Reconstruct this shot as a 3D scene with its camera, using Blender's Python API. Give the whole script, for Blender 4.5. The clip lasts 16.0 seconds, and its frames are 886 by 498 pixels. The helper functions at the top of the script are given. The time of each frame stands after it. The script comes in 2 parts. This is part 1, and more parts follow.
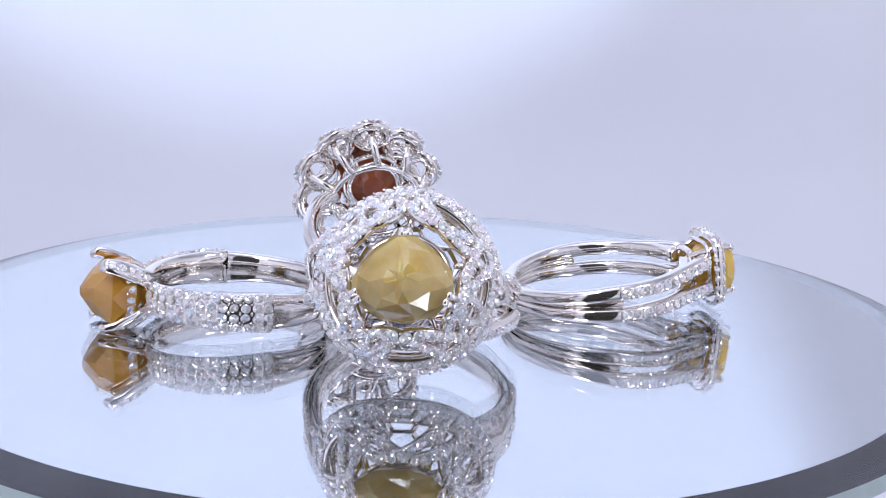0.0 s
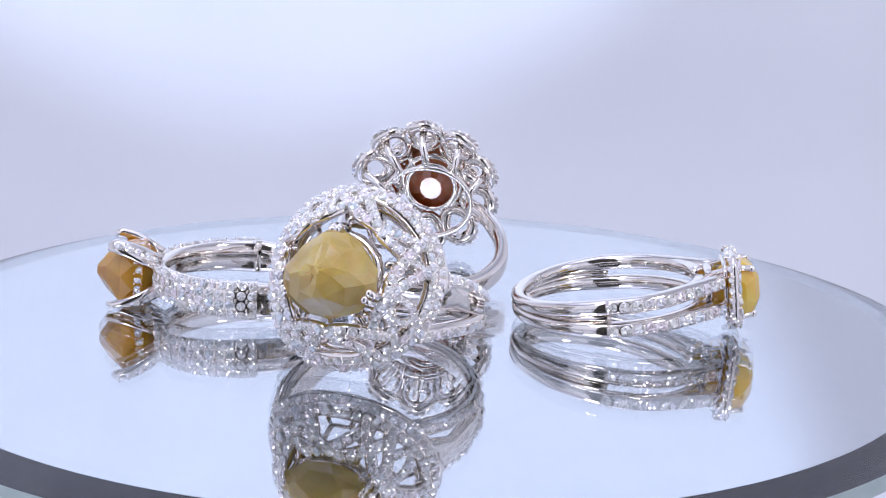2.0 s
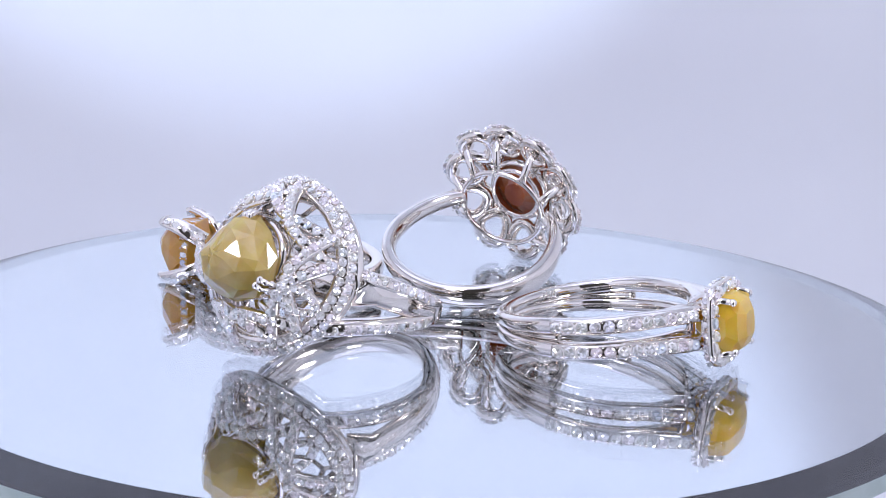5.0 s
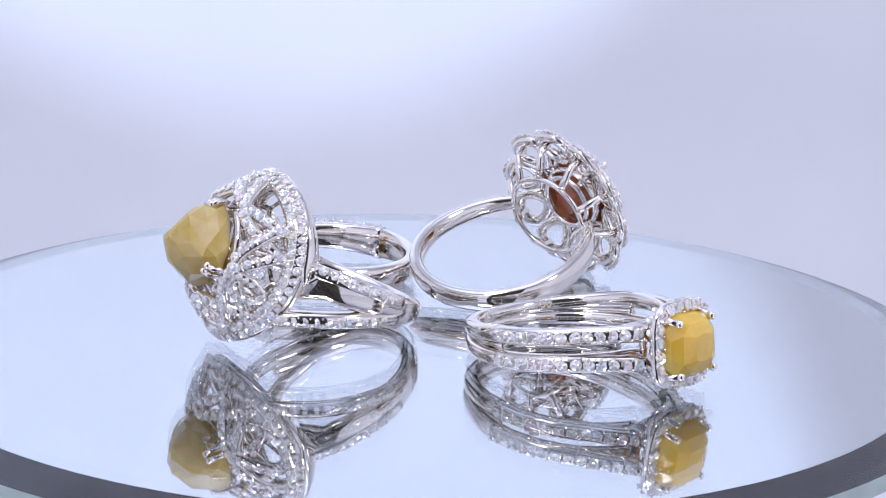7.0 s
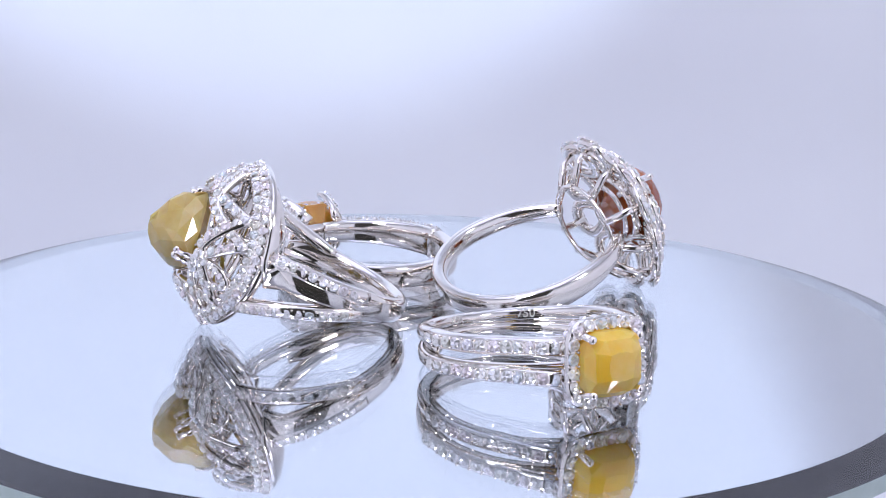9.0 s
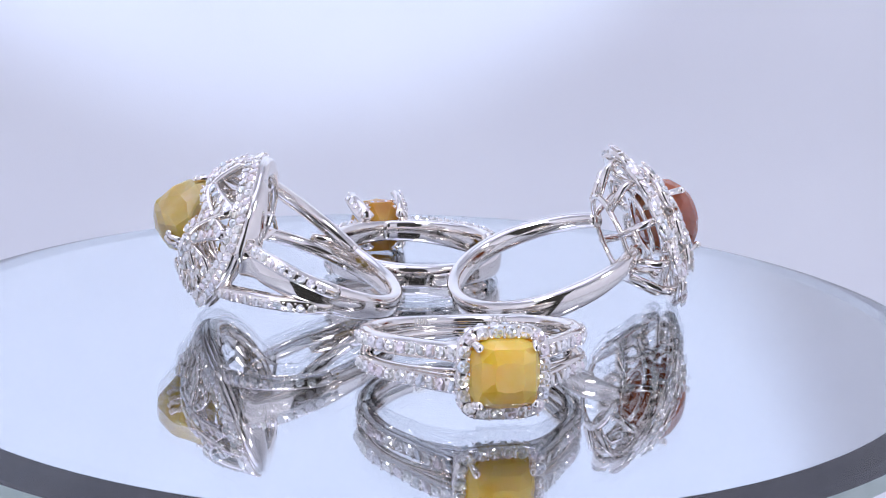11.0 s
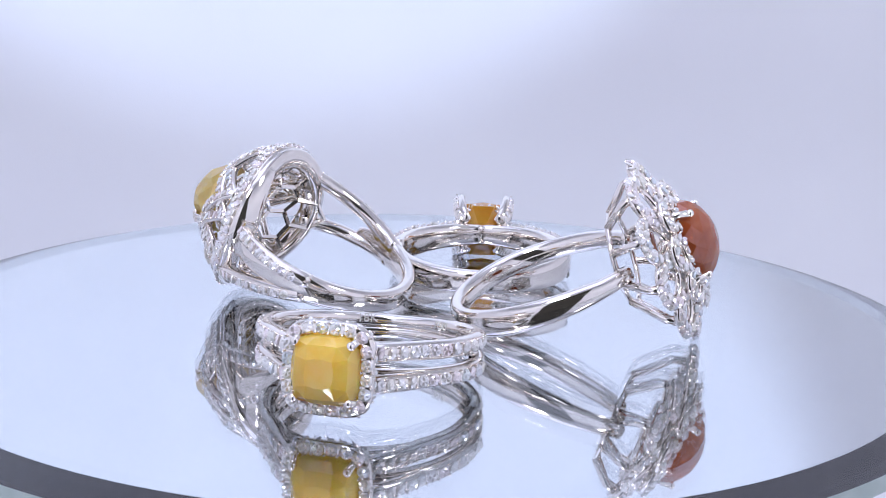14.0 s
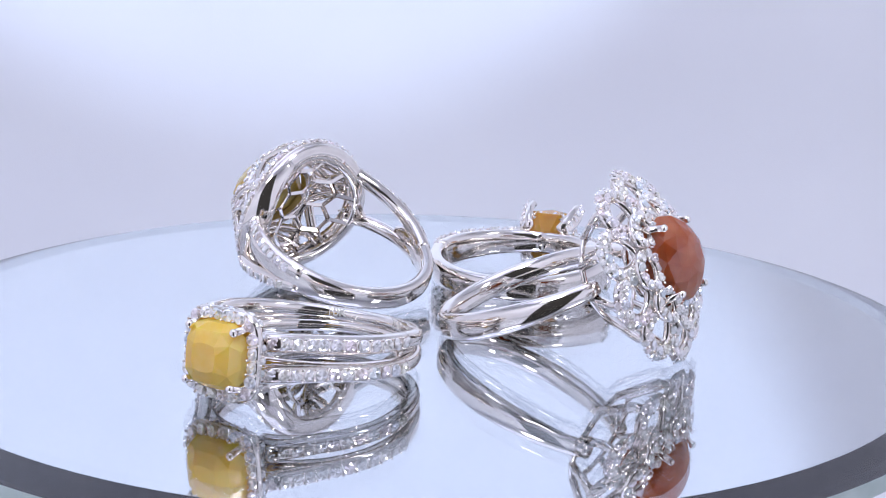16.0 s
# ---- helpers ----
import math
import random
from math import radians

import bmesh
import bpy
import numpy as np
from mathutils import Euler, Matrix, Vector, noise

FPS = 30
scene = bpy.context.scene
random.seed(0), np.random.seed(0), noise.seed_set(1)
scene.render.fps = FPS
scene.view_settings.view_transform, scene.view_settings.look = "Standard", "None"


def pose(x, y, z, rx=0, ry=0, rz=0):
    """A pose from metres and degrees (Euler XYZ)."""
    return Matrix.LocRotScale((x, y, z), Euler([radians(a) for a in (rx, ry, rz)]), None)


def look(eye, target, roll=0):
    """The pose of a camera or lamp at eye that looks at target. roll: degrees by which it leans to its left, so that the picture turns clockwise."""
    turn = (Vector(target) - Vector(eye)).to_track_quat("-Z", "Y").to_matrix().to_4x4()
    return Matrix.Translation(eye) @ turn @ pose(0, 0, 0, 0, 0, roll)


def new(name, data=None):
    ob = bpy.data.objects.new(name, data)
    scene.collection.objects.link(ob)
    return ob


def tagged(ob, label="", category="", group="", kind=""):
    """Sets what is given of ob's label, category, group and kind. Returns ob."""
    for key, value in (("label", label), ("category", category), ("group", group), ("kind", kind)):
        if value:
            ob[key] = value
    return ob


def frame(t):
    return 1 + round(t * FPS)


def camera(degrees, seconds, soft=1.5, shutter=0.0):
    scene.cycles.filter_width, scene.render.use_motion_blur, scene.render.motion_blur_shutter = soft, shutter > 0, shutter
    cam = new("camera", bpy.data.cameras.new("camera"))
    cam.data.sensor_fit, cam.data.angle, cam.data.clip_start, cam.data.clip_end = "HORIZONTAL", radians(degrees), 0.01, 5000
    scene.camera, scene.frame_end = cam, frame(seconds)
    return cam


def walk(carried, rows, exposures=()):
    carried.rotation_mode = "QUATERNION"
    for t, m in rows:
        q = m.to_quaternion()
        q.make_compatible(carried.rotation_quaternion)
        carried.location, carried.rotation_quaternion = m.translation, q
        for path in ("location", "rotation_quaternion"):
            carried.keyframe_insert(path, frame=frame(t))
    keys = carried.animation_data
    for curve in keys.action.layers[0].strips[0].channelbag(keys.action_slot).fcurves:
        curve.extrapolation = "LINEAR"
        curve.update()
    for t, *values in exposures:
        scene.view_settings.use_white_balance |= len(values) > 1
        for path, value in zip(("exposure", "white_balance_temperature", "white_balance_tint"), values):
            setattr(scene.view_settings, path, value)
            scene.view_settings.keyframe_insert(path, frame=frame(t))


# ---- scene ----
cam = camera(34.64, 16.0, soft=0.7)

K = 0.001                      # lengths below are in millimetres
EYE = (0.0, -135.34, 37.84)
PITCH, YAW, ROLL = 13.135, 1.155, 1.655


def mm(*p):
    return Vector(p) * K


AIM = (EYE[0] + 100 * math.sin(radians(YAW)) * math.cos(radians(PITCH)),
       EYE[1] + 100 * math.cos(radians(YAW)) * math.cos(radians(PITCH)),
       EYE[2] - 100 * math.sin(radians(PITCH)))
STAND = look(mm(*EYE), mm(*AIM), ROLL)
walk(cam, [(0.0, STAND), (16.0, STAND)], exposures=[(0.0, 0.0, 6500, 10), (16.0, 0.0, 6500, 10)])

# ---- light ----
world = bpy.data.worlds.new("world")
scene.world = world
world.use_nodes = True
world.node_tree.nodes["Background"].inputs[0].default_value = (0.24, 0.235, 0.25, 1)
world.node_tree.nodes["Background"].inputs[1].default_value = 0.18


def area_lamp(name, at, to, size, size_y, watts, colour):
    data = bpy.data.lights.new(name, "AREA")
    data.shape, data.size, data.size_y, data.energy, data.color = "RECTANGLE", size * K, size_y * K, watts, colour
    ob = new(name, data)
    ob.matrix_basis = look(mm(*at), mm(*to))
    return ob


def spot_lamp(name, at, to, degrees, blend, watts, colour, radius):
    data = bpy.data.lights.new(name, "SPOT")
    data.spot_size, data.spot_blend, data.energy, data.color = radians(degrees), blend, watts, colour
    data.shadow_soft_size = radius * K
    ob = new(name, data)
    ob.matrix_basis = look(mm(*at), mm(*to))
    return ob


COOL = (0.62, 0.67, 1.0)
area_lamp("roof_lamp", (-55, 0, 322), (-55, 0, 0), 260, 260, 0.215, COOL)
# two unseen lamps, added to brighten the rings and make facets sparkle
area_lamp("front_sparkle_fill", (-90, -200, 270), (0, 0, 5), 84, 56, 0.57, (0.95, 0.94, 1.0))
area_lamp("side_sparkle_fill", (200, -120, 240), (0, 0, 5), 44, 70, 0.30, (0.97, 0.945, 1.0))
spot_lamp("backdrop_lamp", (0, -150, 285), (-46, 294, 195), 48, 0.14, 5.4, (0.60, 0.74, 1.0), 15)


# ---- materials ----
def shader(name):
    m = bpy.data.materials.new(name)
    m.use_nodes = True
    return m, m.node_tree.nodes, m.node_tree.links, m.node_tree.nodes["Principled BSDF"]


def grain(nodes, links, scale, detail=4.0):
    co = nodes.new("ShaderNodeTexCoord")
    n = nodes.new("ShaderNodeTexNoise")
    n.inputs["Scale"].default_value, n.inputs["Detail"].default_value = scale, detail
    links.new(co.outputs["Object"], n.inputs["Vector"])
    return n.outputs["Fac"]


def ramp(nodes, links, fac, stops):
    r = nodes.new("ShaderNodeValToRGB")
    while len(r.color_ramp.elements) < len(stops):
        r.color_ramp.elements.new(0.5)
    for e, (p, c) in zip(r.color_ramp.elements, stops):
        e.position, e.color = p, (*c, 1)
    links.new(fac, r.inputs["Fac"])
    return r.outputs["Color"]


def relief(nodes, links, bsdf, fac, strength, distance):
    b = nodes.new("ShaderNodeBump")
    b.inputs["Strength"].default_value, b.inputs["Distance"].default_value = strength, distance
    links.new(fac, b.inputs["Height"])
    links.new(b.outputs["Normal"], bsdf.inputs["Normal"])


def spread(nodes, links, fac, low, high):
    r = nodes.new("ShaderNodeMapRange")
    r.inputs["To Min"].default_value, r.inputs["To Max"].default_value = low, high
    links.new(fac, r.inputs["Value"])
    return r.outputs["Result"]


def white_gold():
    m, nodes, links, b = shader("white_gold")
    b.inputs["Metallic"].default_value = 1.0
    links.new(ramp(nodes, links, grain(nodes, links, 300), [(0.3, (0.93, 0.865, 0.805)), (0.7, (0.99, 0.93, 0.875))]), b.inputs["Base Color"])
    links.new(spread(nodes, links, grain(nodes, links, 1200), 0.03, 0.13), b.inputs["Roughness"])
    relief(nodes, links, b, grain(nodes, links, 500, 2), 0.10, 0.0002)
    return m


def brilliant():
    m, nodes, links, b = shader("brilliant")
    info = nodes.new("ShaderNodeObjectInfo")
    # pink and blue colours imitate the fire of dispersed light
    fire_tint = ramp(nodes, links, info.outputs["Random"], [(0.0, (1.0, 0.98, 0.95)), (0.5, (0.98, 0.98, 1.0)), (0.72, (1.0, 0.90, 0.93)), (0.86, (0.84, 0.92, 1.0)), (1.0, (1.0, 0.97, 0.88))])
    gloss = nodes.new("ShaderNodeBsdfGlossy")
    gloss.inputs["Roughness"].default_value = 0.0
    # white matte share stands for light thrown back from inside the stone
    inner = nodes.new("ShaderNodeBsdfDiffuse")
    links.new(fire_tint, inner.inputs["Color"])
    links.new(fire_tint, gloss.inputs["Color"])
    mix = nodes.new("ShaderNodeMixShader")
    mix.inputs["Fac"].default_value = 0.30
    links.new(gloss.outputs[0], mix.inputs[1])
    links.new(inner.outputs[0], mix.inputs[2])
    links.new(mix.outputs[0], nodes["Material Output"].inputs["Surface"])
    return m


def milky_stone(name, stops, transmission):
    m, nodes, links, b = shader(name)
    fac = grain(nodes, links, 240, 6)
    links.new(ramp(nodes, links, fac, stops), b.inputs["Base Color"])
    b.inputs["Roughness"].default_value = 0.035
    b.inputs["IOR"].default_value = 1.9
    b.inputs["Transmission Weight"].default_value = transmission
    b.inputs["Subsurface Weight"].default_value = 0.75
    b.inputs["Subsurface Radius"].default_value = (1.0, 0.7, 0.25)
    b.inputs["Subsurface Scale"].default_value = 0.0022
    relief(nodes, links, b, grain(nodes, links, 900, 3), 0.05, 0.0001)
    return m


def clear_glass():
    m, nodes, links, b = shader("clear_glass")
    b.inputs["Base Color"].default_value = (0.965, 0.985, 0.985, 1)
    b.inputs["Roughness"].default_value = 0.0
    b.inputs["IOR"].default_value = 1.5
    b.inputs["Transmission Weight"].default_value = 1.0
    return m


def silvering():
    m, nodes, links, b = shader("silvering")
    b.inputs["Base Color"].default_value = (0.82, 0.82, 0.85, 1)
    b.inputs["Metallic"].default_value = 1.0
    b.inputs["Roughness"].default_value = 0.0
    return m


def ground_edge():
    m, nodes, links, b = shader("ground_glass_edge")
    links.new(ramp(nodes, links, grain(nodes, links, 400), [(0.3, (0.34, 0.42, 0.42)), (0.7, (0.42, 0.50, 0.50))]), b.inputs["Base Color"])
    b.inputs["Roughness"].default_value = 0.45
    return m


def greyed_bevel():
    m, nodes, links, b = shader("greyed_bevel")
    # matte grey mixed in stands for the light trapped inside the sloping rim
    dull = nodes.new("ShaderNodeBsdfDiffuse")
    links.new(ramp(nodes, links, grain(nodes, links, 300), [(0.3, (0.13, 0.135, 0.16)), (0.7, (0.17, 0.175, 0.20))]), dull.inputs["Color"])
    b.inputs["Roughness"].default_value, b.inputs["IOR"].default_value = 0.02, 1.5
    b.inputs["Transmission Weight"].default_value = 1.0
    b.inputs["Base Color"].default_value = (0.96, 0.985, 0.98, 1)
    mix = nodes.new("ShaderNodeMixShader")
    mix.inputs["Fac"].default_value = 0.40
    links.new(b.outputs[0], mix.inputs[1])
    links.new(dull.outputs[0], mix.inputs[2])
    links.new(mix.outputs[0], nodes["Material Output"].inputs["Surface"])
    return m


def white_cloth():
    m, nodes, links, b = shader("white_tent_cloth")
    links.new(ramp(nodes, links, grain(nodes, links, 12, 5), [(0.3, (0.74, 0.75, 0.80)), (0.7, (0.78, 0.79, 0.83))]), b.inputs["Base Color"])
    b.inputs["Roughness"].default_value = 0.85
    relief(nodes, links, b, grain(nodes, links, 2500, 2), 0.1, 0.0002)
    return m


def dark_plastic():
    m, nodes, links, b = shader("dark_plastic")
    links.new(ramp(nodes, links, grain(nodes, links, 80), [(0.3, (0.03, 0.03, 0.035)), (0.7, (0.05, 0.05, 0.055))]), b.inputs["Base Color"])
    b.inputs["Roughness"].default_value = 0.5
    return m


def satin():
    m, nodes, links, b = shader("satin_gold")
    b.inputs["Metallic"].default_value = 1.0
    links.new(ramp(nodes, links, grain(nodes, links, 900), [(0.3, (0.80, 0.79, 0.78)), (0.7, (0.9, 0.89, 0.88))]), b.inputs["Base Color"])
    b.inputs["Roughness"].default_value = 0.55
    return m


SATIN = satin()
GOLD, DIAMOND, GLASS, SILVER, EDGE = white_gold(), brilliant(), clear_glass(), silvering(), ground_edge()
BEVEL = greyed_bevel()
CLOTH, PLASTIC = white_cloth(), dark_plastic()
OLIVE = milky_stone("olive_yellow_stone", [(0.25, (0.48, 0.32, 0.06)), (0.5, (0.62, 0.46, 0.14)), (0.75, (0.74, 0.61, 0.28))], 0.25)
RUST = milky_stone("rust_orange_stone", [(0.25, (0.27, 0.05, 0.015)), (0.5, (0.42, 0.10, 0.03)), (0.75, (0.58, 0.20, 0.08))], 0.32)
AMBER = milky_stone("amber_stone", [(0.25, (0.50, 0.22, 0.02)), (0.5, (0.65, 0.33, 0.04)), (0.75, (0.74, 0.44, 0.10))], 0.3)
YOLK = milky_stone("yellow_stone", [(0.25, (0.82, 0.47, 0.03)), (0.5, (0.90, 0.58, 0.07)), (0.75, (0.93, 0.68, 0.18))], 0.2)


# ---- builders ----
def part(name, bm, material, parent, label="", smooth=True, kind=""):
    bmesh.ops.recalc_face_normals(bm, faces=bm.faces)
    bm.transform(Matrix.Scale(K, 4))
    me = bpy.data.meshes.new(name)
    bm.to_mesh(me)
    bm.free()
    for p in me.polygons:
        p.use_smooth = smooth
    me.materials.append(material)
    ob = new(name, me)
    ob.parent = parent
    return tagged(ob, label=label, kind=kind)


def lerp(a, b, f):
    return a + (b - a) * f


def sweep(bm, pts, ups, width, thick, closed=False, sides=10, square=1.0):
    """A bar along pts: width across, thick along ups; numbers, or lists with one for each point. square below 1 flattens its faces."""
    n = len(pts)
    rings = []
    for i in range(n):
        a = pts[(i - 1) % n] if closed or i > 0 else pts[i]
        b = pts[(i + 1) % n] if closed or i < n - 1 else pts[i]
        t = (b - a).normalized()
        u = (ups[i] - t * ups[i].dot(t)).normalized()
        s = t.cross(u)
        w = width[i] if isinstance(width, list) else width
        h = thick[i] if isinstance(thick, list) else thick
        ring = []
        for k in range(sides):
            g = 2 * math.pi * (k + 0.5) / sides
            c, d = math.cos(g), math.sin(g)
            c, d = math.copysign(abs(c) ** square, c), math.copysign(abs(d) ** square, d)
            ring.append(bm.verts.new(pts[i] + s * c * w / 2 + u * d * h / 2))
        rings.append(ring)
    for i in range(n if closed else n - 1):
        r, q = rings[i], rings[(i + 1) % n]
        for k in range(sides):
            bm.faces.new((r[k], r[(k + 1) % sides], q[(k + 1) % sides], q[k]))
    if not closed:
        bm.faces.new(rings[0])
        bm.faces.new(rings[-1][::-1])
    return bm


def ball(bm, at, r, squash=1.0):
    m = Matrix.Translation(at) @ Matrix.Diagonal((r, r, r * squash, 1))
    bmesh.ops.create_uvsphere(bm, u_segments=10, v_segments=6, radius=1, matrix=m)


def brilliant_mesh():
    """A small round stone of radius 1: table sunk to its middle, to imitate inner reflections, crown and point."""
    bm = bmesh.new()
    top, low = bm.verts.new((0, 0, 0.34)), bm.verts.new((0, 0, -0.55))

    def ring(r, half, *z):
        return [bm.verts.new((r * math.cos(math.pi * (k + half) / 4), r * math.sin(math.pi * (k + half) / 4), z[k % len(z)])) for k in range(8)]

    a, b, c = ring(0.42, 0, 0.24, 0.44), ring(0.78, 0.5, 0.30), ring(1.0, 0, 0.0)
    for k in range(8):
        j = (k + 1) % 8
        bm.faces.new((top, a[k], a[j]))
        bm.faces.new((a[k], b[k], a[j]))
        bm.faces.new((a[j], b[k], b[j]))
        bm.faces.new((b[k], c[k], c[j]))
        bm.faces.new((b[k], c[j], b[j]))
        bm.faces.new((low, c[j], c[k]))
    bmesh.ops.recalc_face_normals(bm, faces=bm.faces)
    me = bpy.data.meshes.new("diamond")
    bm.to_mesh(me)
    bm.free()
    me.materials.append(DIAMOND)
    return me


STONE = brilliant_mesh()
RNG = random.Random(4)


def diamond(parent, at, up, r):
    ob = new("diamond", STONE)
    ob.parent = parent
    tilt = Vector(up).normalized() + Vector((RNG.uniform(-1, 1), RNG.uniform(-1, 1), RNG.uniform(-1, 1))) * 0.38
    q = tilt.to_track_quat("Z", "Y").to_matrix().to_4x4()
    ob.matrix_basis = Matrix.Translation(at * K) @ q @ pose(0, 0, 0, 0, 0, RNG.uniform(0, 45)) @ Matrix.Scale(r * K, 4)
    return ob


def along(pts, ups, step, closed=False, start=0.5):
    """Places every step along pts, with the ups and the way there."""
    n = len(pts)
    seg = [(pts[i], pts[(i + 1) % n], ups[i], ups[(i + 1) % n]) for i in range(n if closed else n - 1)]
    total = sum((b - a).length for a, b, _, _ in seg)
    count = max(1, round(total / step))
    step = total / count
    out, gone, want = [], 0.0, step * start
    for a, b, u, v in seg:
        d = (b - a).length
        while want <= gone + d + 1e-9 and len(out) < count:
            f = (want - gone) / max(d, 1e-9)
            out.append((a.lerp(b, f), u.lerp(v, f).normalized(), (b - a).normalized()))
            want += step
        gone += d
    return out


def pave(parent, pts, ups, r, lift, rows=1, gap=0.0, closed=False, step=None):
    """Rows of small stones along a bar, with beads of metal between them."""
    bm = bmesh.new()
    for k in range(rows):
        off = (k - (rows - 1) / 2) * gap
        for p, u, t in along(pts, ups, step or 1.94 * r, closed, 0.5 if k % 2 == 0 else 0.98):
            s = t.cross(u).normalized()
            diamond(parent, p + u * lift + s * off, u, r)
            for side in (-1, 1):
                m = Matrix.Translation(p + u * (lift + 0.06) + s * (off + side * r * 0.80) + t * r * 1.0) @ Matrix.Scale(r * 0.27, 4)
                bmesh.ops.create_icosphere(bm, subdivisions=1, radius=1, matrix=m)
    part("bead_setting", bm, GOLD, parent, "tiny white gold beads between the stones", kind="stuff")


def gem(bm, outline, levels, n, m, girdle=0.25, depth=1.5, uneven=0.0):
    """A faceted dome over an outline(angle) -> radius factors; levels are (shrink, height), the last one is a point or small table."""
    rows, dice = [], random.Random(11)
    for j, (f, h) in enumerate(levels):
        ring = []
        for k in range(n):
            loose = uneven if j else 0.0
            g = 2 * math.pi * (k + 0.5 * (j % 2) + dice.uniform(-1, 1) * loose) / n
            x, y = outline(g)
            ring.append(bm.verts.new(m @ Vector((x * f, y * f, h + dice.uniform(-0.8, 0.8) * loose))))
        rows.append(ring)
    base = [bm.verts.new(m @ Vector((outline(2 * math.pi * k / n)[0], outline(2 * math.pi * k / n)[1], -girdle))) for k in range(n)]
    tip = [bm.verts.new(m @ Vector((outline(2 * math.pi * k / n)[0] * 0.35, outline(2 * math.pi * k / n)[1] * 0.35, -girdle - depth))) for k in range(n)]
    for j in range(len(rows) - 1):
        a, b = rows[j], rows[j + 1]
        for k in range(n):
            i = (k + 1) % n
            if j % 2 == 0:
                bm.faces.new((a[k], a[i], b[k]))
                bm.faces.new((a[i], b[i], b[k]))
            else:
                bm.faces.new((a[k], b[i], b[k]))
                bm.faces.new((a[k], a[i], b[i]))
    for k in range(n):
        i = (k + 1) % n
        bm.faces.new((base[k], base[i], rows[0][i], rows[0][k]))
        bm.faces.new((tip[k], tip[i], base[i], base[k]))
    bm.faces.new(rows[-1])
    bm.faces.new(tip[::-1])
    return bm


def engraving(words, size, m, parent):
    data = bpy.data.curves.new("engraving", "FONT")
    data.body, data.size, data.extrude, data.align_x = words, size, 0.03, "CENTER"
    tmp = new("engraving_text", data)
    me = bpy.data.meshes.new_from_object(tmp.evaluated_get(bpy.context.evaluated_depsgraph_get()))
    bpy.data.objects.remove(tmp)
    me.transform(Matrix.Scale(K, 4) @ m)
    me.materials.append(SATIN)
    ob = new("engraving", me)
    ob.parent = parent
    return tagged(ob, label="pale stamped marks")


class Frame:
    """A ring's own axes: u across, v along the finger hole, w towards the head; the base lies on the glass under its middle."""

    def __init__(self, lean, height):
        e = radians(lean)
        self.w, self.v, self.u = Vector((math.cos(e), 0, math.sin(e))), Vector((-math.sin(e), 0, math.cos(e))), Vector((0, -1, 0))
        self.o = Vector((0, 0, height))

    def __call__(self, u, v, w):
        return self.o + self.u * u + self.v * v + self.w * w

    def way(self, u, v, w):
        return self.u * u + self.v * v + self.w * w

    def matrix(self, u=0, v=0, w=0):
        """Local x along u, y along v, z along w."""
        m = Matrix((self.u, self.v, self.w)).transposed().to_4x4()
        m.translation = self(u, v, w)
        return m


def arc(F, r, start, end, n, v=0.0):
    """Points on the ring's circle; 0 degrees is the back of the shank, 180 the head."""
    pts, ups = [], []
    for i in range(n):
        g = radians(lerp(start, end, i / (n - 1)))
        vv = v(i / (n - 1)) if callable(v) else v
        pts.append(F(r * math.sin(g), vv, -r * math.cos(g)))
        ups.append(F.way(math.sin(g), 0, -math.cos(g)))
    return pts, ups


def thing(name, at, turn, label, category):
    ob = new(name)
    ob.empty_display_size = 0.005
    ob.matrix_basis = Matrix.Translation(mm(*at)) @ pose(0, 0, 0, 0, 0, turn)
    return tagged(ob, label=label, category=category)


MOVING = []                    # (thing, place in mm at the start, turn at the start)


# ---- the tent, the table and the mirror ----
def lathe(bm, profile, n, start=0.0, end=360.0, centre=(0, 0)):
    full = abs(end - start) >= 359.9
    cols = []
    for i in range(n if full else n + 1):
        g = radians(lerp(start, end, i / n))
        cols.append([bm.verts.new((centre[0] + r * math.cos(g), centre[1] + r * math.sin(g), z)) for r, z in profile])
    for i in range(n):
        a, b = cols[i], cols[(i + 1) % len(cols)]
        for k in range(len(profile) - 1):
            bm.faces.new((a[k], a[k + 1], b[k + 1], b[k]))
    return bm


def plate(bm, r, z0, z1, n=96, centre=(0, 0)):
    bmesh.ops.create_cone(bm, cap_ends=True, segments=n, radius1=r, radius2=r, depth=z1 - z0,
                          matrix=Matrix.Translation((centre[0], centre[1], (z0 + z1) / 2)))
    return bm


def tent():
    R = 300
    bm = bmesh.new()
    prof = [(R - 60, -70)] + [(R - 60 + 60 * math.sin(radians(a)), -10 - 60 * math.cos(radians(a))) for a in range(15, 91, 15)] + [(R, 330), (R + 4, 330), (R + 4, -74), (R - 60, -74), (R - 60, -70)]
    # only the back is in view; sides are added to brighten the metal's reflections
    lathe(bm, prof, 96, -71, 251)
    wall = part("wall_tent", bm, CLOTH, None)
    tagged(wall, "white cloth wall of a small light tent", "backdrop", kind="structure")
    bm = plate(bmesh.new(), R - 62, -74, -70)
    floor = part("floor", bm, CLOTH, None, smooth=False)
    tagged(floor, "white cloth floor of a light tent", "floor", kind="structure")
    # unseen cover, added to close the surroundings and bounce light
    bm = plate(bmesh.new(), R + 4, 331, 335)
    roof = part("ceiling", bm, CLOTH, None, smooth=False)
    tagged(roof, "unseen white cloth roof, added to bounce light", "ceiling", kind="structure")


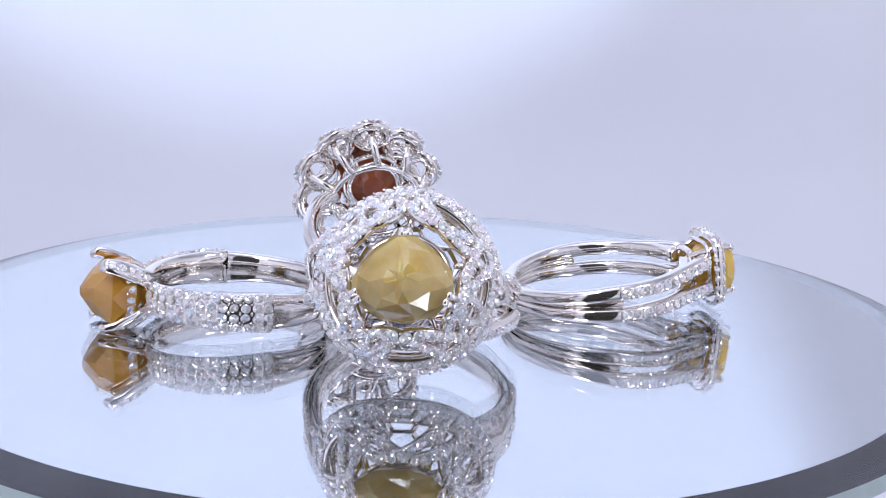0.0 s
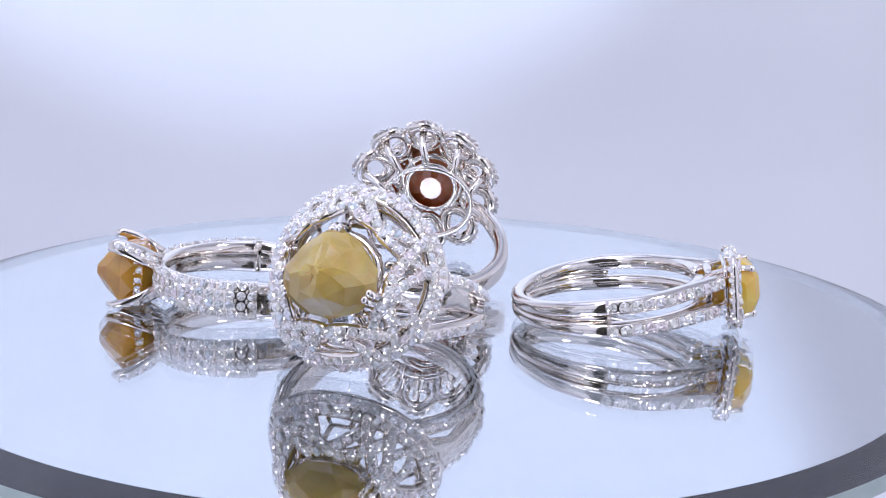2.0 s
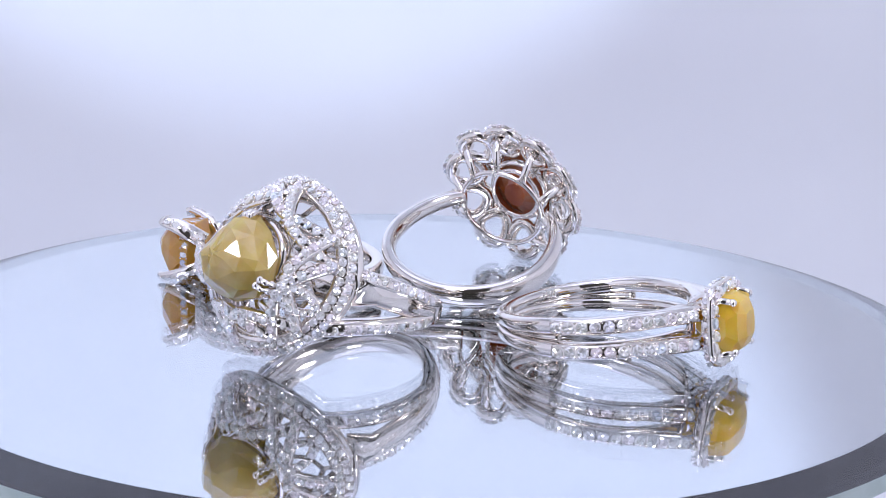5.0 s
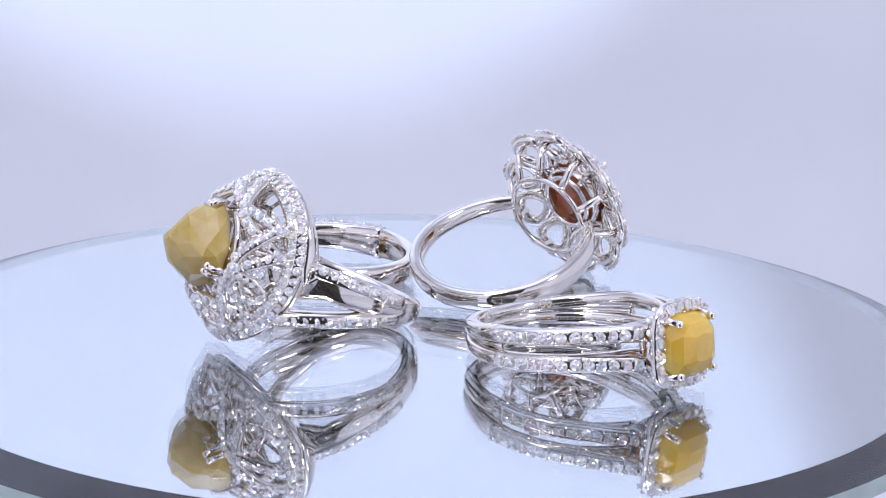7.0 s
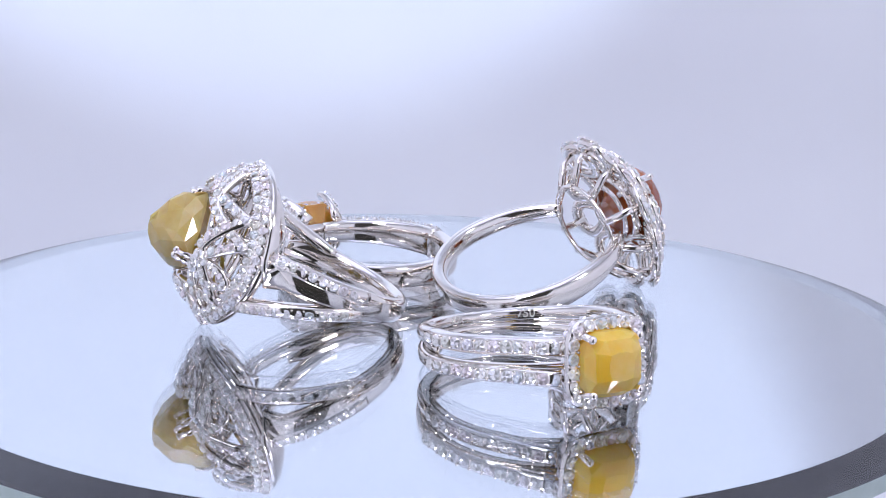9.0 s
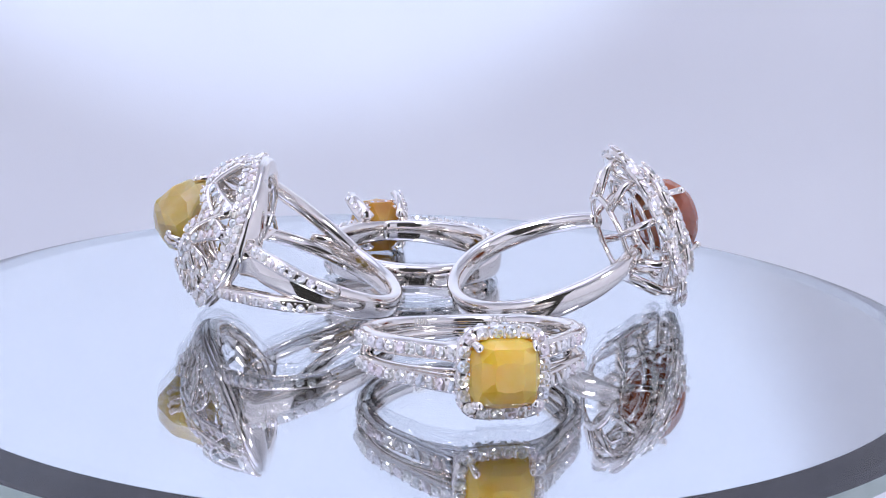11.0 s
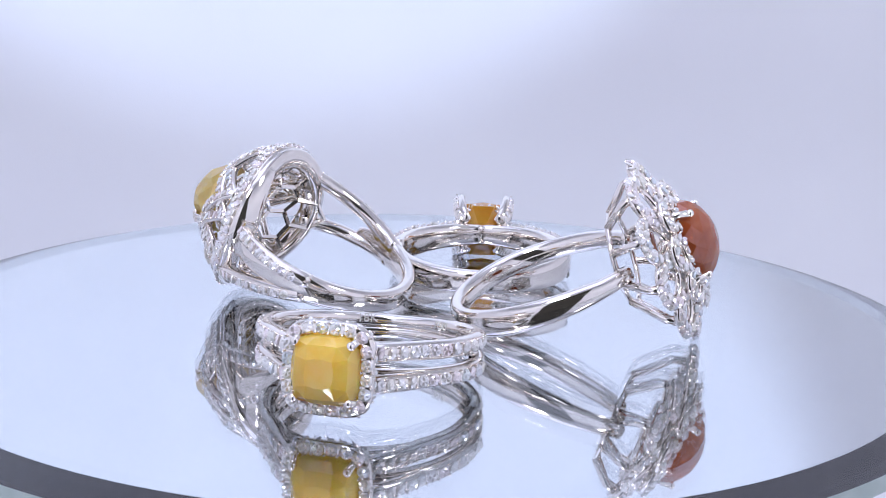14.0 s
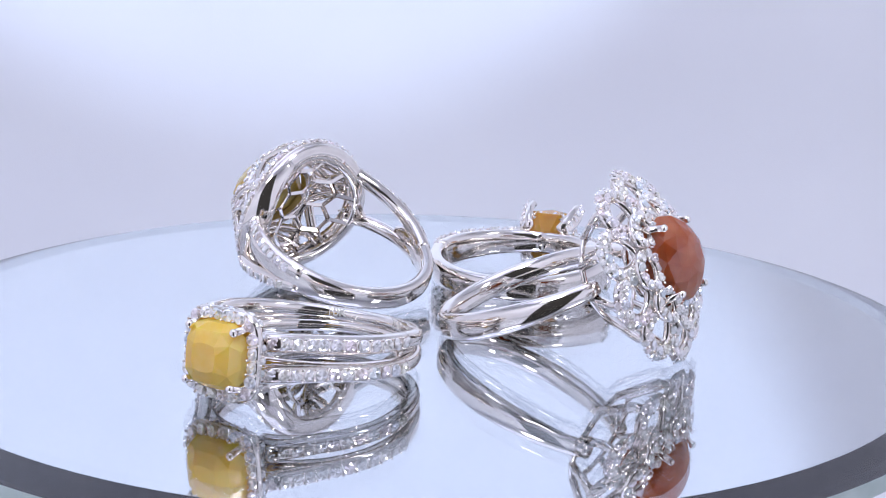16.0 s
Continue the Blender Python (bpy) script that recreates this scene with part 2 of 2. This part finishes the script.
def mirror_disc():
    base = thing("mirror_turntable", (0, 0, -70), 0, "round glass mirror turntable with a greenish rim", "turntable")
    top = 69.55
    bm = bmesh.new()
    lathe(bm, [(0.01, top), (48.3, top), (51.4, top - 0.8), (51.4, top - 2.2), (0.01, top - 2.2)], 180)
    bmesh.ops.remove_doubles(bm, verts=bm.verts, dist=0.03)
    plate_ob = part("glass_plate", bm, GLASS, base, "clear mirror glass with a sloping rim", smooth=False)
    plate_ob.data.materials.append(EDGE)
    plate_ob.data.materials.append(BEVEL)
    for p in plate_ob.data.polygons:
        if abs(p.normal.z) < 0.1:
            p.material_index = 1
        elif 0 < p.normal.z < 0.99:
            p.material_index = 2
    part("silver_backing", plate(bmesh.new(), 51.3, top - 2.36, top - 2.22, 180), SILVER, base, "mirror silvering", smooth=False)
    part("rotating_plate", plate(bmesh.new(), 46, top - 7, top - 2.36), PLASTIC, base, "dark plastic plate", smooth=False)
    part("pedestal", plate(bmesh.new(), 38, 0, top - 7), PLASTIC, base, "dark plastic foot", smooth=False)
    MOVING.append((base, (0, 0, -70), 0))


# ---- ring with the olive-yellow stone ----
def olive_ring(at, turn):
    ring = thing("scroll_ring", at, turn, "white gold ring, olive-yellow stone in pierced diamond scrollwork", "ring")
    MOVING.append((ring, at, turn))
    F = Frame(22.2, 4.55)
    R = 8.95
    S = Frame(22.2, 4.55)
    S.o = F(0, 0, -0.3)
    pts, ups = arc(S, R, -98, 98, 48)
    far = [abs(2 * i / 47 - 1) for i in range(48)]
    wid = [2.3 + 1.3 * min(a, 0.78) ** 2 - 8.0 * max(0.0, a - 0.78) for a in far]
    thick = [1.5 - 2.6 * max(0.0, a - 0.72) for a in far]
    part("shank", sweep(bmesh.new(), pts, ups, wid, thick, sides=14, square=0.75), GOLD, ring)
    # two diamond arms on each side, parting towards the head
    for side in (-1, 1):
        for up in (-1, 1):
            end = {(-1, 1): 1.0, (-1, -1): -4.3, (1, 1): 4.3, (1, -1): -1.0}[(side, up)]
            pts, ups = arc(S, R + 0.05, 66 * side, 140 * side, 20, lambda f: lerp(0.7 * up, end, f ** 1.05))
            ups = [(q + F.v * up * 0.9 * i / 19 + F.w * 0.7 * i / 19).normalized() for i, q in enumerate(ups)]
            bar = part("shoulder", sweep(bmesh.new(), pts, ups, 1.5, 1.5, sides=10, square=0.8), GOLD, ring, "split shoulder set with diamonds")
            pave(bar, pts[2:], ups[2:], 0.50, 0.66)

    def oval(r, w, n, ru=1.0, start=0.0):
        return [F(r * ru * math.cos(2 * math.pi * k / n + start), r * math.sin(2 * math.pi * k / n + start), w) for k in range(n)]

    def out(n, forward):
        return [F.way(math.cos(2 * math.pi * k / n), math.sin(2 * math.pi * k / n), forward) for k in range(n)]

    def edge(g):
        """Height of the border, which dips at the shoulders."""
        return 7.45 - 0.75 * math.cos(2 * g)

    def dome(r, g):
        return lerp(edge(g), 11.2, max(0.0, (7.2 - r) / 2.5) ** 0.8)

    def lap(r, lift, n):
        return [F(r * math.cos(2 * math.pi * k / n), r * math.sin(2 * math.pi * k / n), edge(2 * math.pi * k / n) + lift) for k in range(n)]

    # polished rim behind the head, and the diamond border
    n = 56
    backs = [F.way(math.cos(2 * math.pi * k / n) * 0.3, math.sin(2 * math.pi * k / n) * 0.3, -1) for k in range(n)]
    part("rim", sweep(bmesh.new(), lap(6.95, -1.0, n), backs, 2.1, 1.1, True, 12, 0.75), GOLD, ring, "polished white gold rim")
    bar = part("border", sweep(bmesh.new(), lap(7.2, 0, n), out(n, 0.8), 2.0, 1.1, True, 10, 0.8), GOLD, ring, "diamond border")
    pave(bar, lap(7.2, 0, n), out(n, 0.8), 0.44, 0.54, 2, 0.86, True)
    pave(bar, lap(7.35, -0.75, n), out(n, -0.1), 0.40, 0.25, 1, 0, True)
    # polished band that runs from the shank up one side of the rim
    pts, ups = arc(S, R + 0.1, -60, -116, 16, lambda f: 0.3 * f)
    for k in range(14):
        g = radians(lerp(184, 118, k / 13))
        pts.append(F(7.15 * math.cos(g), 7.15 * math.sin(g), edge(g) - lerp(1.5, 1.0, k / 13)))
        ups.append(F.way(math.cos(g), math.sin(g), -0.9).normalized())
    wid = [2.9 * math.sin(math.pi * lerp(0.14, 0.93, i / 29)) ** 0.5 for i in range(30)]
    part("band", sweep(bmesh.new(), pts, ups, wid, 1.25, sides=14, square=0.7), GOLD, ring, "polished band sweeping from shank to rim")
    # crossing scrolls between border and stone
    for k in range(10):
        turnwise = 1 if k % 2 == 0 else -1
        start = 360 * (k // 2) / 5 + (6 if turnwise > 0 else 30)
        pts, ups = [], []
        for i in range(18):
            f = i / 17
            g = radians(start + turnwise * 76 * f)
            r = 7.05 - 2.15 * math.sin(math.pi * f) ** 0.8
            pts.append(F(r * math.cos(g), r * math.sin(g), dome(r, g) + 0.2 + 0.2 * turnwise * math.cos(math.pi * f)))
            ups.append(F.way(math.cos(g) * 0.5, math.sin(g) * 0.5, 1))
        bar = part("scroll", sweep(bmesh.new(), pts, ups, 1.15, 0.9, False, 8), GOLD, ring, "curled diamond scroll")
        pave(bar, pts, ups, 0.48, 0.42)
    for g in (12, 60, 205, 290):
        g = radians(g)
        rad, tan = Vector((math.cos(g), math.sin(g), 0)), Vector((-math.sin(g), math.cos(g), 0))
        pts, ups = [], []
        for i in range(14):
            h = 2 * math.pi * i / 14
            q = rad * (5.95 + 0.95 * math.cos(h)) + tan * 0.95 * math.sin(h)
            pts.append(F(q.x, q.y, dome(5.95 + 0.95 * math.cos(h), g) + 0.25))
            ups.append(F.way(rad.x * 0.5, rad.y * 0.5, 1))
        bar = part("scroll_eye", sweep(bmesh.new(), pts, ups, 0.8, 0.8, True, 8), GOLD, ring, "small diamond loop")
        pave(bar, pts, ups, 0.36, 0.4, 1, 0, True)
    # seat of the stone
    n = 40
    part("collar", sweep(bmesh.new(), oval(3.3, 10.6, n, 1.1), out(n, 0.2), 1.4, 0.7, True, 8), GOLD, ring)

    def outline(g):
        x, y = 4.25 * math.cos(g), 3.65 * math.sin(g)
        if y > 0:
            x *= 1 - 0.42 * (y / 3.65) ** 1.6
            y *= 1.15
        else:
            y *= 0.92
        return x, y

    m = F.matrix(0, -0.75, 11.9)
    bm = gem(bmesh.new(), outline, [(1.02, 0), (0.98, 0.7), (0.87, 1.7), (0.62, 2.8), (0.34, 3.45), (0.1, 3.75)], 11, m, uneven=0.28)
    part("centre_stone", bm, OLIVE, ring, "olive-yellow rose-cut milky stone", smooth=False)
    for g in (84, 96, 198, 209, 331, 342):
        x, y = outline(radians(g))
        a, b, c = F(x * 1.05, y * 1.05 - 0.75, 10.6), F(x * 1.07, y * 1.07 - 0.75, 12.1), F(x * 0.95, y * 0.95 - 0.75, 13.0)
        bm = sweep(bmesh.new(), [a, b, b.lerp(c, 0.5) + F.way(x, y, 0) * 0.03, c], [F.way(0.3, 0.2, 1)] * 4, 0.62, 0.62, sides=8)
        ball(bm, c, 0.36)
        part("prong", bm, GOLD, ring)
    # honeycomb wire on the finger side
    bm = bmesh.new()
    side, made = 1.75, {}

    def corner(x, y):
        key = (round(x, 2), round(y, 2))
        if key not in made:
            made[key] = bm.verts.new(F(x, y, 5.9 + 2.5 * (1 - (x * x + y * y) / 46) - 1.2 * (x * x - y * y) / 46))
        return made[key]

    for i in range(-3, 4):
        for j in range(-3, 4):
            cx, cy = side * 1.5 * i, side * math.sqrt(3) * (j + 0.5 * (i % 2))
            if math.hypot(cx, cy) < 5.4:
                bm.faces.new([corner(cx + side * math.cos(radians(60 * q)), cy + side * math.sin(radians(60 * q))) for q in range(6)])
    bm.normal_update()
    bmesh.ops.wireframe(bm, faces=bm.faces[:], thickness=0.5, offset=0.0, use_replace=True, use_boundary=True, use_even_offset=True)
    part("honeycomb_gallery", bm, GOLD, ring, "honeycomb wire gallery", smooth=False)
    for k in range(5):
        g = 2 * math.pi * (k + 0.3) / 5
        bm = sweep(bmesh.new(), [F(6.9 * math.cos(g), 6.9 * math.sin(g), edge(g) - 1.0), F(6.2 * math.cos(g), 6.2 * math.sin(g), edge(g) + 0.8), F(4.4 * math.cos(g), 4.1 * math.sin(g), 10.9)],
                   [F.way(math.cos(g), math.sin(g), 0.3)] * 3, 0.6, 0.6, sides=6)
        part("strut", bm, GOLD, ring)


# ---- ring with the rust-orange stone ----
def rust_ring(at, turn):
    ring = thing("flower_ring", at, turn, "white gold flower ring with rust-orange stone and diamond petals", "ring")
    MOVING.append((ring, at, turn))
    F = Frame(20.6, 4.72)
    S = Frame(20.6, 4.72)
    S.o = F(0, 0, -2.3)
    R = 8.5
    pts, ups = arc(S, R, -144, 150, 72, lambda f: -0.16 * R * math.sin(radians(lerp(-144, 150, f))))
    pts = [p + F.w * 0.24 * max(0.0, (p - S.o).dot(F.w)) for p in pts]
    wid = [2.2 + (0.5 * math.sin(math.pi * min(1.0, (i - 32) / 34) ** 1.6) - 0.7 * ((i - 32) / 39) ** 4 if i > 32 else -0.6 * ((32 - i) / 32) ** 3) for i in range(72)]
    part("shank", sweep(bmesh.new(), pts, ups, wid, 1.5, sides=14, square=0.8), GOLD, ring)
    n = 44
    back = [F(-0.4 + 4.9 * math.cos(2 * math.pi * k / n), 4.4 * math.sin(2 * math.pi * k / n), 6.0) for k in range(n)]
    outs = [F.way(math.cos(2 * math.pi * k / n), math.sin(2 * math.pi * k / n), 0) for k in range(n)]
    part("back_wire", sweep(bmesh.new(), back, outs, 0.55, 0.6, True, 8), GOLD, ring)
    petals = 10
    for k in range(petals):
        g = 2 * math.pi * (k + 0.5) / petals
        rad, tan = Vector((math.cos(g), math.sin(g), 0)), Vector((-math.sin(g), math.cos(g), 0))
        pts, ups = [], []
        for i in range(22):
            h = 2 * math.pi * i / 22
            a, b = math.cos(h), math.sin(h)
            r = 6.2 + 1.7 * a
            q = rad * r + tan * (b * (1.7 + 0.45 * a))
            pts.append(F(0.97 * q.x - 1.1, 1.04 * q.y - 0.4, 11.5 - 0.42 * (r - 3.5) - 0.07 * q.y))
            ups.append(F.way(rad.x * 0.35, rad.y * 0.35, 1))
        bar = part("petal", sweep(bmesh.new(), pts, ups, 1.4, 0.9, True, 8), GOLD, ring, "pierced petal set with diamonds")
        pave(bar, pts, ups, 0.50, 0.42, 1, 0, True)
        tip = [p + F.way(rad.x, rad.y, -0.3) * 0.5 for p in pts[-5:] + pts[:6]]
        pave(bar, tip, [F.way(rad.x, rad.y, 0.5)] * 11, 0.38, 0.3)
        # wires from the petal down to the back ring
        bm = bmesh.new()
        q, e, z = rad * 7.2, rad * 6.8, Vector((rad.x * 4.9, rad.y * 4.4, 0))
        sweep(bm, [F(0.97 * q.x - 1.1, 1.04 * q.y - 0.4, 9.7 - 0.07 * q.y), F(0.97 * e.x - 1.1, 1.04 * e.y - 0.4, 8.3 - 0.07 * e.y), F(z.x - 0.4, z.y, 5.95)], [F.way(rad.x, rad.y, 0.3)] * 3, 0.85, 0.8, sides=8)
        part("petal_wire", bm, GOLD, ring)
    for k in range(8):
        g = 2 * math.pi * k / 8
        rad, tan = Vector((math.cos(g), math.sin(g), 0)), Vector((-math.sin(g), math.cos(g), 0))
        pts, ups = [], []
        for i in range(14):
            h = 2 * math.pi * i / 14
            q = rad * (4.3 + 1.0 * math.cos(h)) + tan * 1.35 * math.sin(h)
            pts.append(F(q.x - 0.6, 1.1 * q.y - 0.25, 11.9 - 0.07 * q.y - 0.35 * math.cos(h)))
            ups.append(F.way(rad.x * 0.4, rad.y * 0.4, 1))
        bar = part("inner_petal", sweep(bmesh.new(), pts, ups, 1.0, 0.9, True, 8), GOLD, ring, "inner petal set with diamonds")
        pave(bar, pts, ups, 0.46, 0.42, 1, 0, True)
    n = 30
    seat = [F(-0.4 + 3.25 * math.cos(2 * math.pi * k / n), 3.45 * math.sin(2 * math.pi * k / n), 10.4) for k in range(n)]
    outs = [F.way(math.cos(2 * math.pi * k / n), math.sin(2 * math.pi * k / n), 0) for k in range(n)]
    part("collar", sweep(bmesh.new(), seat, outs, 1.1, 0.5, True, 10, 0.7), GOLD, ring)

    low = [F(-0.4 + 2.75 * math.cos(2 * math.pi * k / n), 2.9 * math.sin(2 * math.pi * k / n), 9.3) for k in range(n)]
    part("seat", sweep(bmesh.new(), low, [F.w] * n, 0.6, 0.5, True, 8), GOLD, ring)

    def outline(g):
        return 3.55 * math.cos(g), 4.1 * math.sin(g) - 0.15

    bm = gem(bmesh.new(), outline, [(0.96, 0), (1.0, 0.8), (0.91, 1.7), (0.71, 2.5), (0.44, 3.1), (0.2, 3.35)], 12, F.matrix(-0.4, 0, 11.7), 0.4, 2.2)
    part("centre_stone", bm, RUST, ring, "rust-orange faceted milky stone", smooth=False)
    for g in (45, 135, 225, 315):
        x, y = outline(radians(g))
        a, b, c = F(x * 0.8 - 0.4, y * 0.8, 9.6), F(x * 1.13 - 0.4, y * 1.13, 11.9), F(x * 1.02 - 0.4, y * 1.02, 13.6)
        bm = sweep(bmesh.new(), [a, b, c], [F.way(x, y, 0).normalized()] * 3, 0.75, 0.55, sides=8)
        ball(bm, c, 0.38)
        part("prong", bm, GOLD, ring)


# ---- ring with the amber stone ----
def amber_ring(at, turn):
    ring = thing("claw_ring", at, turn, "white gold ring with amber square stone between diamond claws", "ring")
    MOVING.append((ring, at, turn))
    F = Frame(3.0, 1.82)
    R = 9.0
    pts, ups = arc(F, R, -92, 92, 48)
    wid = [lerp(2.5, 3.55, abs(2 * i / 47 - 1) ** 2) for i in range(48)]
    part("shank", sweep(bmesh.new(), pts, ups, wid, 1.5, sides=16, square=0.6), GOLD, ring)
    for side in (-1, 1):
        pts, ups = arc(F, 9.0, 86 * side, 182 * side, 18)
        pts = [p + F.way(0, 0, 1) * 0.5 * (i / 17) ** 2 for i, p in enumerate(pts)]
        wid = [lerp(3.6, 2.4, i / 17) for i in range(18)]
        bar = part("shoulder", sweep(bmesh.new(), pts, ups, wid, 1.56, sides=14, square=0.6), GOLD, ring, "shoulder paved with diamonds")
        for off in (-1.5, -0.5, 0.5, 1.5):
            q = [p + F.v * off * lerp(0.88, 0.58, i / 17) for i, p in enumerate(pts[:15])]
            pave(bar, q, [(u + F.v * off * 0.15) for u in ups[:15]], 0.50 if abs(off) < 1 else 0.47, 0.74 - 0.08 * abs(off))
    # claws
    for su in (-1, 1):
        for sv in (-1, 1):
            pts = [F(su * 2.0, sv * 1.3, 9.3), F(su * 2.6, sv * 2.2, 10.9), F(su * 2.85, sv * 2.8, 12.3), F(su * 2.9, sv * 3.1, 13.5), F(su * 2.65, sv * 3.0, 14.0)]
            ups = [F.way(su, sv * 1.0, 0)] * 5
            bar = part("claw", sweep(bmesh.new(), pts, ups, [1.9, 1.9, 1.7, 1.5, 1.1], [1.1, 1.0, 0.9, 0.8, 0.7], sides=10, square=0.7), GOLD, ring, "flared claw set with diamonds")
            pave(bar, pts[:4], [F.way(su, sv * 0.5, 0)] * 4, 0.45, 0.42, 1, 0)
    bm = bmesh.new()
    loop = [F(2.6 * a, 2.4 * b, 11.2) for a, b in ((1, 0.6), (0.6, 1), (-0.6, 1), (-1, 0.6), (-1, -0.6), (-0.6, -1), (0.6, -1), (1, -0.6))]
    sweep(bm, loop, [F.way(0, 0, 1)] * 8, 0.8, 1.3, True, 8)
    bar = part("basket", bm, GOLD, ring)
    pave(bar, loop, [(p - F(0, 0, 11.2)).normalized() for p in loop], 0.45, 0.4, 1, 0, True)

    def outline(g):
        c, s = math.cos(g + math.pi / 8), math.sin(g + math.pi / 8)
        m = (abs(c) ** 5 + abs(s) ** 5) ** (-1 / 5)
        return 3.1 * c * m, 3.0 * s * m

    bm = gem(bmesh.new(), outline, [(1, 0), (0.98, 1.2), (0.6, 2.7), (0.14, 3.7)], 8, F.matrix(0, 0, 11.75), 1.0, 1.0)
    part("centre_stone", bm, AMBER, ring, "amber faceted square stone", smooth=False)


# ---- ring with the cushion-shaped yellow stone ----
def yellow_ring(at, turn):
    ring = thing("halo_ring", at, turn, "white gold two-rail ring with yellow cushion stone in diamond halo", "ring")
    MOVING.append((ring, at, turn))
    F = Frame(6.6, 2.26)
    R = 8.95
    for v in (-1, 1):
        pts, ups = arc(F, R, -170, 170, 90, lambda f: v * lerp(0.5, 1.08, min(1.0, abs(2 * f - 1) * 2) ** 1.5))
        wid = [lerp(1.15, 1.5, min(1.0, abs(2 * i / 89 - 1) * 2)) for i in range(90)]
        rail = part("rail", sweep(bmesh.new(), pts, ups, wid, 1.4, sides=14, square=0.7), GOLD, ring, "polished white gold rail")
        for s in (-1, 1):
            pts, ups = arc(F, R + 0.05, 87 * s, 136 * s, 16, lambda f: v * lerp(1.1, 1.2, f ** 2))
            for f in (0.25, 0.5, 0.75, 1.0):
                p = pts[15]
                pts.append(p.lerp(F(2.75 * s, v * 1.3, 10.7), f) + F.way(0.25 * s, 0, 0) * math.sin(math.pi * f))
                ups.append(F.way(s, 0, 0.75 - 0.5 * f).normalized())
            bar = part("shoulder", sweep(bmesh.new(), pts, ups, 1.5, 1.45, sides=12, square=0.7), GOLD, ring, "shoulder set with one row of diamonds")
            pave(bar, pts, ups, 0.57, 0.68, 1, 0, False, 1.06)
    pts, ups = arc(F, R - 0.2, -90, 90, 50)
    part("web", sweep(bmesh.new(), pts, ups, 0.6, 0.7, sides=8), GOLD, ring, "thin web between the rails")

    for words, g in (("18K", 20), ("750", -30)):
        g = radians(g)
        o = F.way(math.sin(g), 0, -math.cos(g))
        m = Matrix((o.cross(F.v), F.v, -o)).transposed().to_4x4()
        m.translation = F(0, 0.42, 0) + o * (R - 0.735)
        engraving(words, 1.15, m, ring)

    def cushion(r, w, n, p=4.5):
        out, ups = [], []
        for k in range(n):
            c, s = math.cos(2 * math.pi * k / n), math.sin(2 * math.pi * k / n)
            m = (abs(c) ** p + abs(s) ** p) ** (-1 / p)
            out.append(F(r * c * m, r * s * m, w))
            ups.append(F.way(c * 0.15, s * 0.15, 1))
        return out, ups

    pts, ups = cushion(3.12, 11.9, 64)
    bar = part("halo", sweep(bmesh.new(), pts, ups, 1.3, 0.9, True, 8, 0.7), GOLD, ring, "square halo of diamonds")
    pave(bar, pts, ups, 0.56, 0.42, 1, 0, True)
    side = [(p - F(0, 0, 11.9)).normalized() for p in pts]
    pave(bar, [p + q * 0.45 - F.w * 0.35 for p, q in zip(pts, side)], side, 0.33, 0.1, 1, 0, True, 1.0)
    pts, ups = cushion(2.75, 11.1, 40)
    part("gallery", sweep(bmesh.new(), pts, ups, 0.5, 0.5, True, 8), GOLD, ring)
    pts, ups = cushion(2.0, 9.6, 40)
    part("under_gallery", sweep(bmesh.new(), pts, ups, 0.6, 0.8, True, 8), GOLD, ring)

    def outline(g):
        c, s = math.cos(g), math.sin(g)
        m = (abs(c) ** 4.6 + abs(s) ** 4.6) ** (-1 / 4.6)
        return 2.76 * c * m, 2.72 * s * m

    bm = gem(bmesh.new(), outline, [(1, 0), (0.97, 0.8), (0.78, 1.7), (0.42, 2.2)], 12, F.matrix(0, 0, 12.2), 0.3, 2.2)
    part("centre_stone", bm, YOLK, ring, "yellow cushion-cut milky stone", smooth=False)
    for su in (-1, 1):
        for sv in (-1, 1):
            a, b, c = F(su * 1.7, sv * 1.7, 9.4), F(su * 2.45, sv * 2.45, 12.3), F(su * 2.22, sv * 2.2, 13.6)
            bm = sweep(bmesh.new(), [a, b, c], [F.way(su, sv, 0)] * 3, 0.62, 0.62, sides=8)
            ball(bm, c, 0.37)
            part("prong", bm, GOLD, ring)


tent()
mirror_disc()
olive_ring((-0.22, -10.55, 0), -93.4)
rust_ring((-3.1, 14.35, 0), 99)
amber_ring((-17.0, -0.05, 0), -159)
yellow_ring((18.6, 4.8, 0), 9.9)


def turned(t):
    """Degrees by which the turntable has gone round; its motor gains a little speed on the way."""
    return -7.959 * t - 0.01706 * t * t


def motions():
    for ob, at, turn in MOVING:
        rows = []
        for i in range(33):
            t = 0.5 * i
            now = turned(t)
            g = radians(now)
            x = at[0] * math.cos(g) - at[1] * math.sin(g)
            y = at[0] * math.sin(g) + at[1] * math.cos(g)
            rows.append((t, pose(x * K, y * K, at[2] * K, 0, 0, turn + now)))
        walk(ob, rows)


motions()
